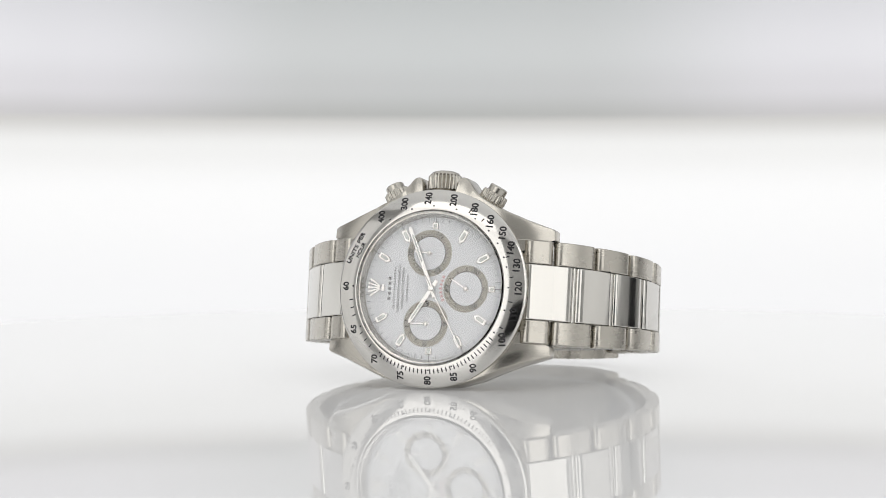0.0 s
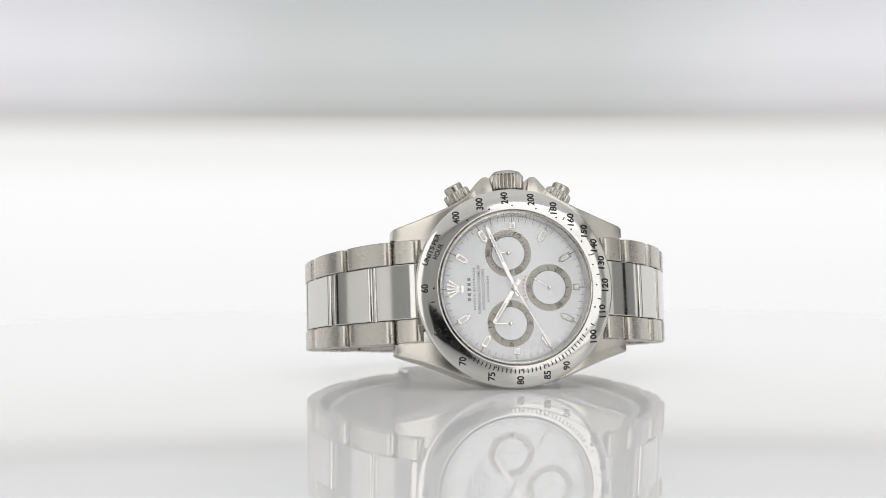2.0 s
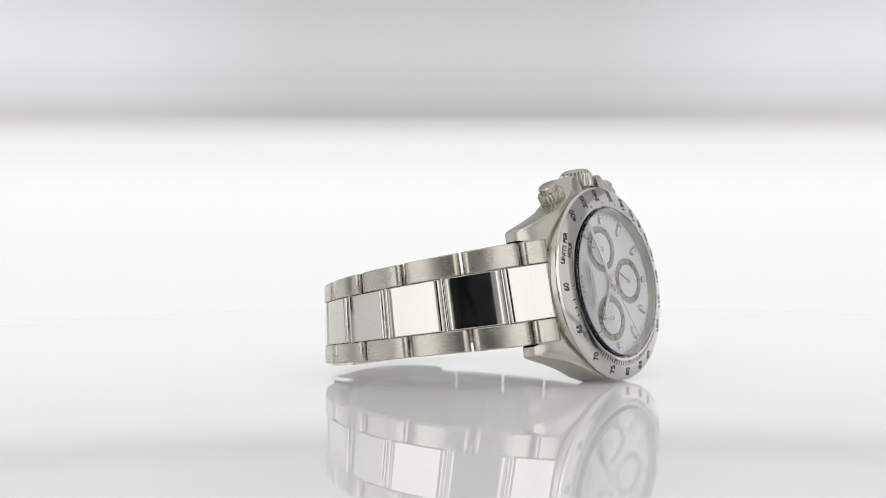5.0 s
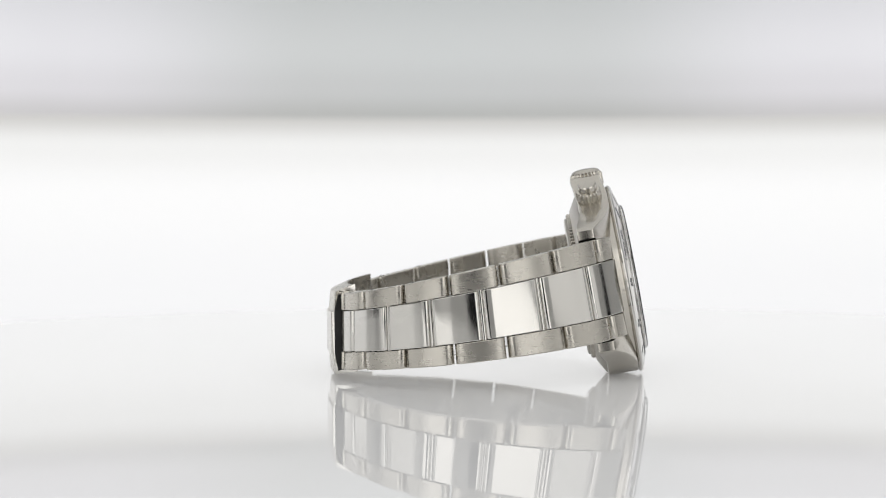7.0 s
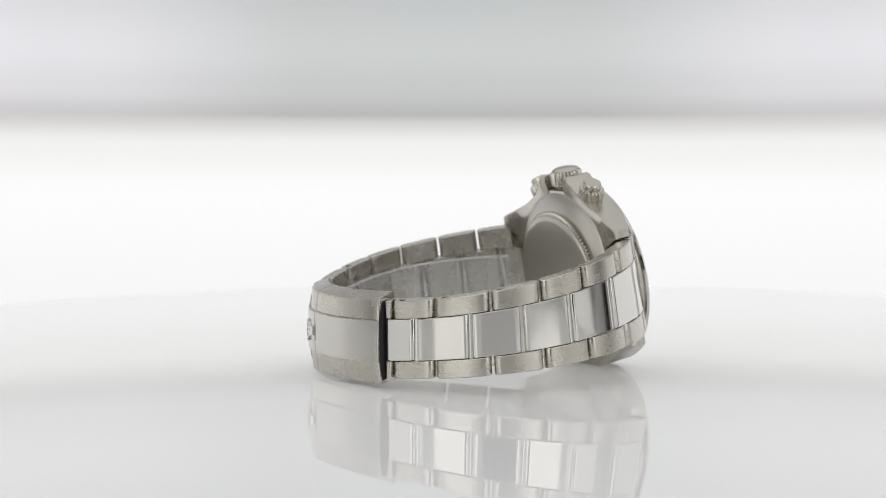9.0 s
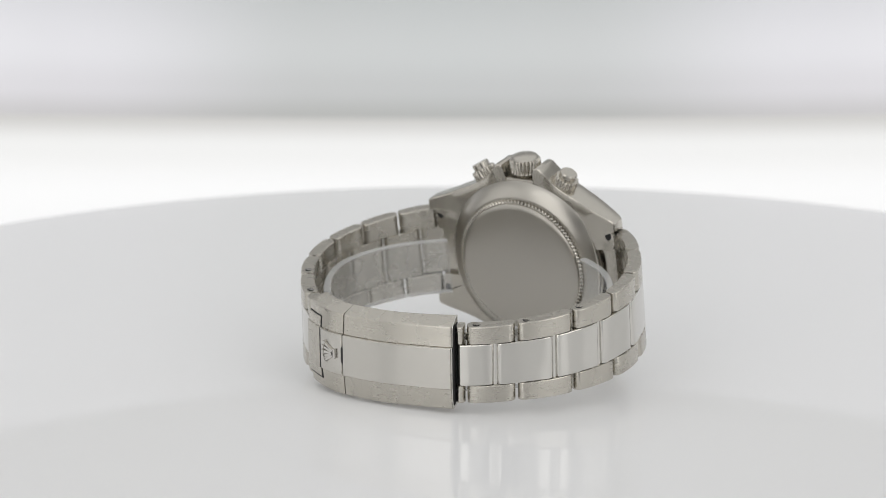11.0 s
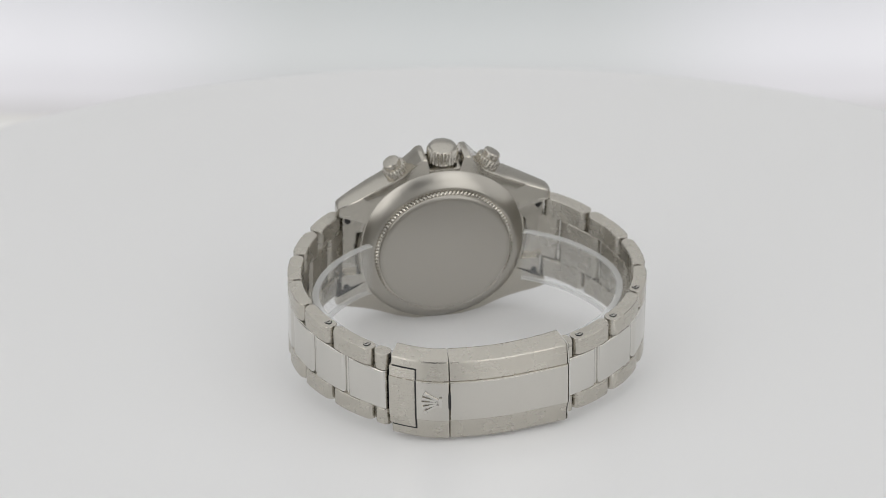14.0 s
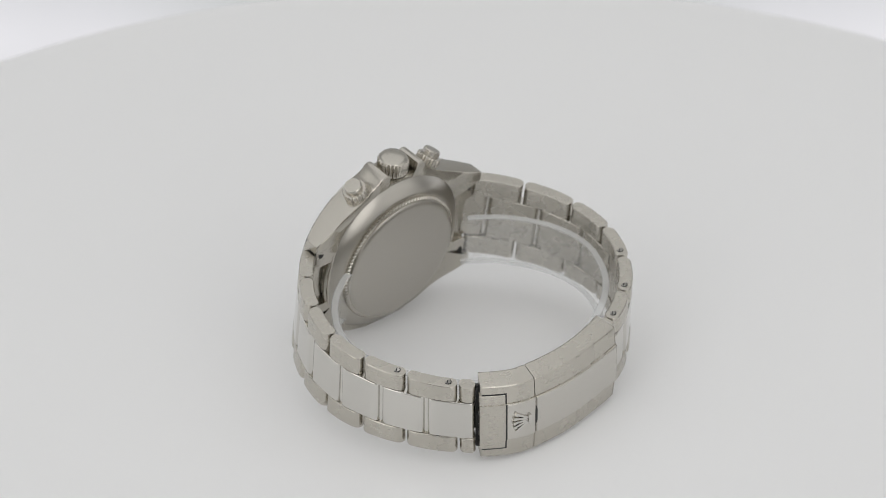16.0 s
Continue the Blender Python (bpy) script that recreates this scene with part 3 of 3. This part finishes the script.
def bracelet():
    end = DIST[-1]
    lug0, lug1 = nearest(-23.1, -5.5), end - nearest(-23.1, -5.5)
    clasp0, clasp1 = nearest(-13.2, -59.2), nearest(21.2, -58.0)
    left = [lug0] + [nearest(*p) for p in ((-35.6, -25.3), (-36.0, -35.5), (-31.4, -44.2), (-24.4, -53.0), (-15.4, -58.4))]
    left.insert(1, (left[0] + left[1]) / 2)
    h1, h2 = nearest(24.2, -54.8), nearest(30.6, -46.6)
    n = round((lug1 - h2) / 10.3)
    right = [h1] + [h2 + (lug1 - h2) * i / n for i in range(n + 1)]
    # end pieces between the lugs
    outer_link(0.3, lug0 - 0.1, "brushed steel end piece between the lugs", 3.4)
    outer_link(lug1 + 0.1, end - 0.3, "brushed steel end piece between the lugs", 3.4)
    for a, b in zip(left, left[1:]):
        outer_link(a + 0.24, b - 0.24)
    for a, b in zip(right, right[1:]):
        outer_link(a + 0.24, b - 0.24)
    outer_link(left[-1] + 0.16, clasp0 - 0.75, "short steel stub beside the clasp")
    outer_link(clasp1 + 0.9, h1 - 0.16, "short steel stub beside the clasp")
    cl = [0.3, left[0] + 4.4] + [p + 4.2 for p in left[1:-1]] + [clasp0 - 0.6]
    for k, (a, b) in enumerate(zip(cl, cl[1:])):
        centre_link(a + 0.3, b - 0.3, th=2.7 if k else 2.3)
    cr = [clasp1 + 0.9] + [p - 4.2 for p in right[1:-1]] + [right[-1] - 4.4, end - 0.3]
    for k, (a, b) in enumerate(zip(cr, cr[1:])):
        centre_link(a + 0.3, b - 0.3, th=2.7 if k < len(cr) - 2 else 2.3)
    # round knuckles that show between the centre links
    for s in cl[1:-1] + cr[1:-1]:
        p, out, across, _ = station(s)
        h = half_width(s) * CENTRE - 0.1
        m = Matrix.Translation(p - out * 1.05) @ across.to_track_quat("Z", "Y").to_matrix().to_4x4()
        part("knuckle", lathe([(0, -h), (0.72, -h), (0.72, h), (0, h)], 20, m, closed=False), polished, watch, "polished hinge knuckle")
    # screw heads in the upper edges of the links beside the clasp
    for s in (left[-1] - 2.2, left[-2] - 2.2, left[-3] - 2.2, h1 + 2.2, h2 + 2.2):
        p, out, across, _ = station(s)
        q = p + across * (half_width(s) * (1 - 0.065 * station(s)[3]) - 0.02) - out * 1.45
        m = Matrix.Translation(q) @ across.to_track_quat("Z", "Y").to_matrix().to_4x4()
        sc = part("screw_head", lathe([(0, 0.05), (0.6, 0.05), (0.66, 0.0), (0.66, -0.2), (0, -0.2)], 24, m, closed=False), polished, watch, "slotted screw head")
        part("screw_seam", lathe([(0.66, -0.1), (0.8, -0.1), (0.8, 0.03), (0.66, 0.03)], 24, m), gap_shade, sc)
        bm = bmesh.new()
        add_box(bm, m @ turn(40), 1.1, 0.22, 0.04, 0.065)
        part("slot", bm, gap_shade, sc)
    return clasp0, clasp1


CLASP0, CLASP1 = bracelet()


def clasp():
    lock = nearest(10.45, -62.0)
    gap = nearest(16.7, -60.6)

    def shell(s, h=0.0):
        c = 4.5
        # the mouth end stands off the links
        up = 0.7 * max(0.0, 1 - (s - CLASP0) / 9.0) ** 1.5
        return [(-9.5 + h, -3.7), (-9.4 + h, -3.5), (-9.02 + h, -0.1 + up), (-8.92 + h, 0.12 + up), (-8.7 + h, 0.25 + up), (-c - 0.08, 0.6 + up), (-c, 0.55 + up), (-c + 0.03, 0.86 + up), (-c + 0.12, 0.94 + up),
                (c - 0.12, 0.94 + up), (c - 0.03, 0.86 + up), (c, 0.55 + up), (c + 0.08, 0.6 + up), (8.4 - h, 0.27 + up), (8.64 - h, 0.14 + up), (8.77 - h, -0.1 + up), (9.5 - h, -3.0), (9.4 - h, -3.3)]

    cover = part("clasp_cover", band(CLASP0 - 0.2, lock - 0.05, shell, 0.82, soft=0.4), brushed, watch, "brushed steel folding clasp cover", 18)
    fl = part("flip_lock", band(lock + 0.07, CLASP1 + 0.1, shell, 0.9, 8, soft=0.4), brushed, watch, "brushed steel flip lock of the clasp", 18)
    part("cover_lip", band(CLASP0 - 0.42, CLASP0 - 0.22, lambda s: shell(CLASP0, -0.03), 0.97, 2, soft=0.05), polished, cover, "bright polished lip at the cover's mouth", 18)

    # a dark sheet paints the shade inside the cover's mouth
    part("mouth_shade", band(CLASP0 - 0.56, CLASP0 - 0.2, lambda s: [(-8.4, -3.3), (-8.4, 0.4), (-4.4, 1.1), (4.4, 1.1), (7.9, 0.4), (8.0, -2.8)], 0.97, 2, soft=0.05), gap_shade, cover, "dark sheet painted as the shade in the cover's mouth", 18)

    def strip(s):
        up = 0.7 * max(0.0, 1 - (s - CLASP0) / 9.0) ** 1.5
        return bar(-4.3, 4.3, 0.6, 0.98 + up, 0.05)
    for a, b, owner in ((CLASP0, lock - 0.2, cover), (lock + 0.25, gap - 0.1, fl)):
        part("centre_strip", band(a, b, strip, 0.9, 8, soft=0.2), satin, owner, "satin-polished raised centre strip", 24)

    def flap(s):
        return [(-6.6, -0.8), (-6.6, 0.5), (-6.5, 0.6), (-4.52, 0.78), (-4.46, 1.06), (4.46, 1.06), (4.52, 0.78), (6.5, 0.6), (6.6, 0.5), (6.6, -0.8)]
    part("flap_seam", band(gap - 0.05, CLASP1 - 0.1, lambda s: [(-6.9, -0.8), (-6.9, 0.46), (-4.5, 0.65), (-4.4, 0.97), (4.4, 0.97), (4.5, 0.65), (6.9, 0.46), (6.9, -0.8)], 0.98, 4, soft=0.05), gap_shade, fl, "dark seam round the flap", 24)
    part("clasp_flap", band(gap + 0.28, CLASP1 + 0.35, flap, 0.92, 4, soft=0.2), brushed, fl, "brushed steel middle flap of the clasp end", 24)
    # dark fillers stand in for shade at the cover's mouth, joint and end
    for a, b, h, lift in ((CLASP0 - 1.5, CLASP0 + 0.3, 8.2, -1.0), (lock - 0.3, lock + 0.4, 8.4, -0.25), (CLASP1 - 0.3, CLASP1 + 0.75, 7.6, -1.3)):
        part("clasp_shade_filler", band(a, b, lambda s: bar(-h, h - 0.2, 1.3, lift, 0.2), 0.95, 2, soft=0.1), gap_shade, watch, "dark filler painted as the shade inside the clasp", 24)
    # raised plain fan emblem on the lock
    p, out, across, _ = station((lock + gap) / 2 + 0.2)
    side = across.cross(out)
    m = Matrix((side, across, out)).transposed().to_4x4()
    m = Matrix.Translation(p) @ m @ turn(0 if side.x > 0 else 180)
    bm = bmesh.new()
    for k in range(5):
        a = (k - 2) * 15
        add_box(bm, m @ at(-2.0, 0, 0, a) @ at(2.2, 0), 2.6, 0.42, 0.9, 1.35)
        add_box(bm, m @ at(-2.0, 0, 0, a) @ at(3.75, 0), 0.6, 0.6, 0.9, 1.45)
    add_box(bm, m @ at(-1.75, 0), 0.6, 1.9, 0.9, 1.35)
    part("emblem", bm, polished, fl, "raised polished fan-shaped emblem", 20)
    p, out, across, _ = station(lock)
    m = Matrix.Translation(p) @ Matrix((across.cross(out), across, out)).transposed().to_4x4()
    # the notch is not cut; a dark slab paints its shade
    part("thumb_notch", slab([(0.1, -1.9), (0.4, -0.9), (0.55, 0), (0.4, 0.9), (0.1, 1.9), (-0.4, 1.2), (-0.55, 0), (-0.4, -1.2)], 0.4, 0.97, m), gap_shade, watch, "dark slab painted as the shaded thumb notch of the clasp cover", 24)
    # folded blades inside

    def blade(s):
        return bar(-5.2, 5.2, 0.9, -3.8, 0.15)
    part("clasp_blade", band(CLASP0 - 3.0, CLASP1 + 2.0, blade, 0.8, 16), case_brushed, watch, "thin steel folding blade inside the clasp", 24)


clasp()


# ---- clear display ring inside the bracelet ----
def holder():
    ob = tagged(new("display_ring"), "clear plastic C-shaped display ring inside the bracelet", "watch holder")
    s0, s1 = nearest(-21.5, -4.5), DIST[-1] - nearest(-21.5, -4.5)
    rows = []
    for i in range(97):
        p, out, across, k = station(s0 + (s1 - s0) * i / 96)
        f = abs(i - 48) / 48
        depth = 4.6 + 4.4 * (max(0.0, f - 0.62) / 0.38) ** 1.4
        h, low = 4.9, -7.2
        rows.append([p + across * d - out * n for d, n in ((low, depth), (low + 0.2, depth - 0.15), (h - 0.2, depth - 0.15), (h, depth), (h, depth + 1.2), (h - 0.2, depth + 1.35), (low + 0.2, depth + 1.35), (low, depth + 1.2))])
    for name, strips, mat, label in (("outer_wall", (1,), holder_plastic, "clear plastic outer wall"), ("inner_wall", (5,), holder_plastic, "clear plastic inner wall"),
                                     ("upper_rim", (2, 3, 4), holder_edge, "frosted upper rim"), ("lower_rim", (6, 7, 0), holder_edge, "frosted lower rim")):
        bm = bmesh.new()
        used = sorted({j for k in strips for j in (k, (k + 1) % 8)})
        grid = [{j: bm.verts.new(row[j]) for j in used} for row in rows]
        for a, b in zip(grid, grid[1:]):
            for k in strips:
                bm.faces.new((a[k], a[(k + 1) % 8], b[(k + 1) % 8], b[k]))
        wall = finish(name, bm, mat, ob, WATCH, label, 40)
        wall.visible_shadow = False
    return ob


ring_holder = holder()


# ---- what moves ----
def motions():
    # a steady 15 degrees a second, with a slight lead after the first stretch
    lead = ((0, 0), (4.3, 0), (6.2, 3.17), (9.3, 3.17), (11.2, 2.71), (16, 2.71))
    spin = [(t, 15.0104 * t + float(np.interp(t, [k[0] for k in lead], [k[1] for k in lead]))) for t in (i * 0.5 for i in range(33))]
    for ob, z in ((table, -0.6197), (watch, 0.0), (ring_holder, 0.0)):
        walk(ob, [(t, pose(0, 0, z, 0, 0, a)) for t, a in spin])
    walk(film_camera, [(t, arm_pose(e)) for t, e in SWING])
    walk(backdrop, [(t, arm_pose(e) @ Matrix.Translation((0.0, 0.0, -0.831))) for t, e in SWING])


motions()
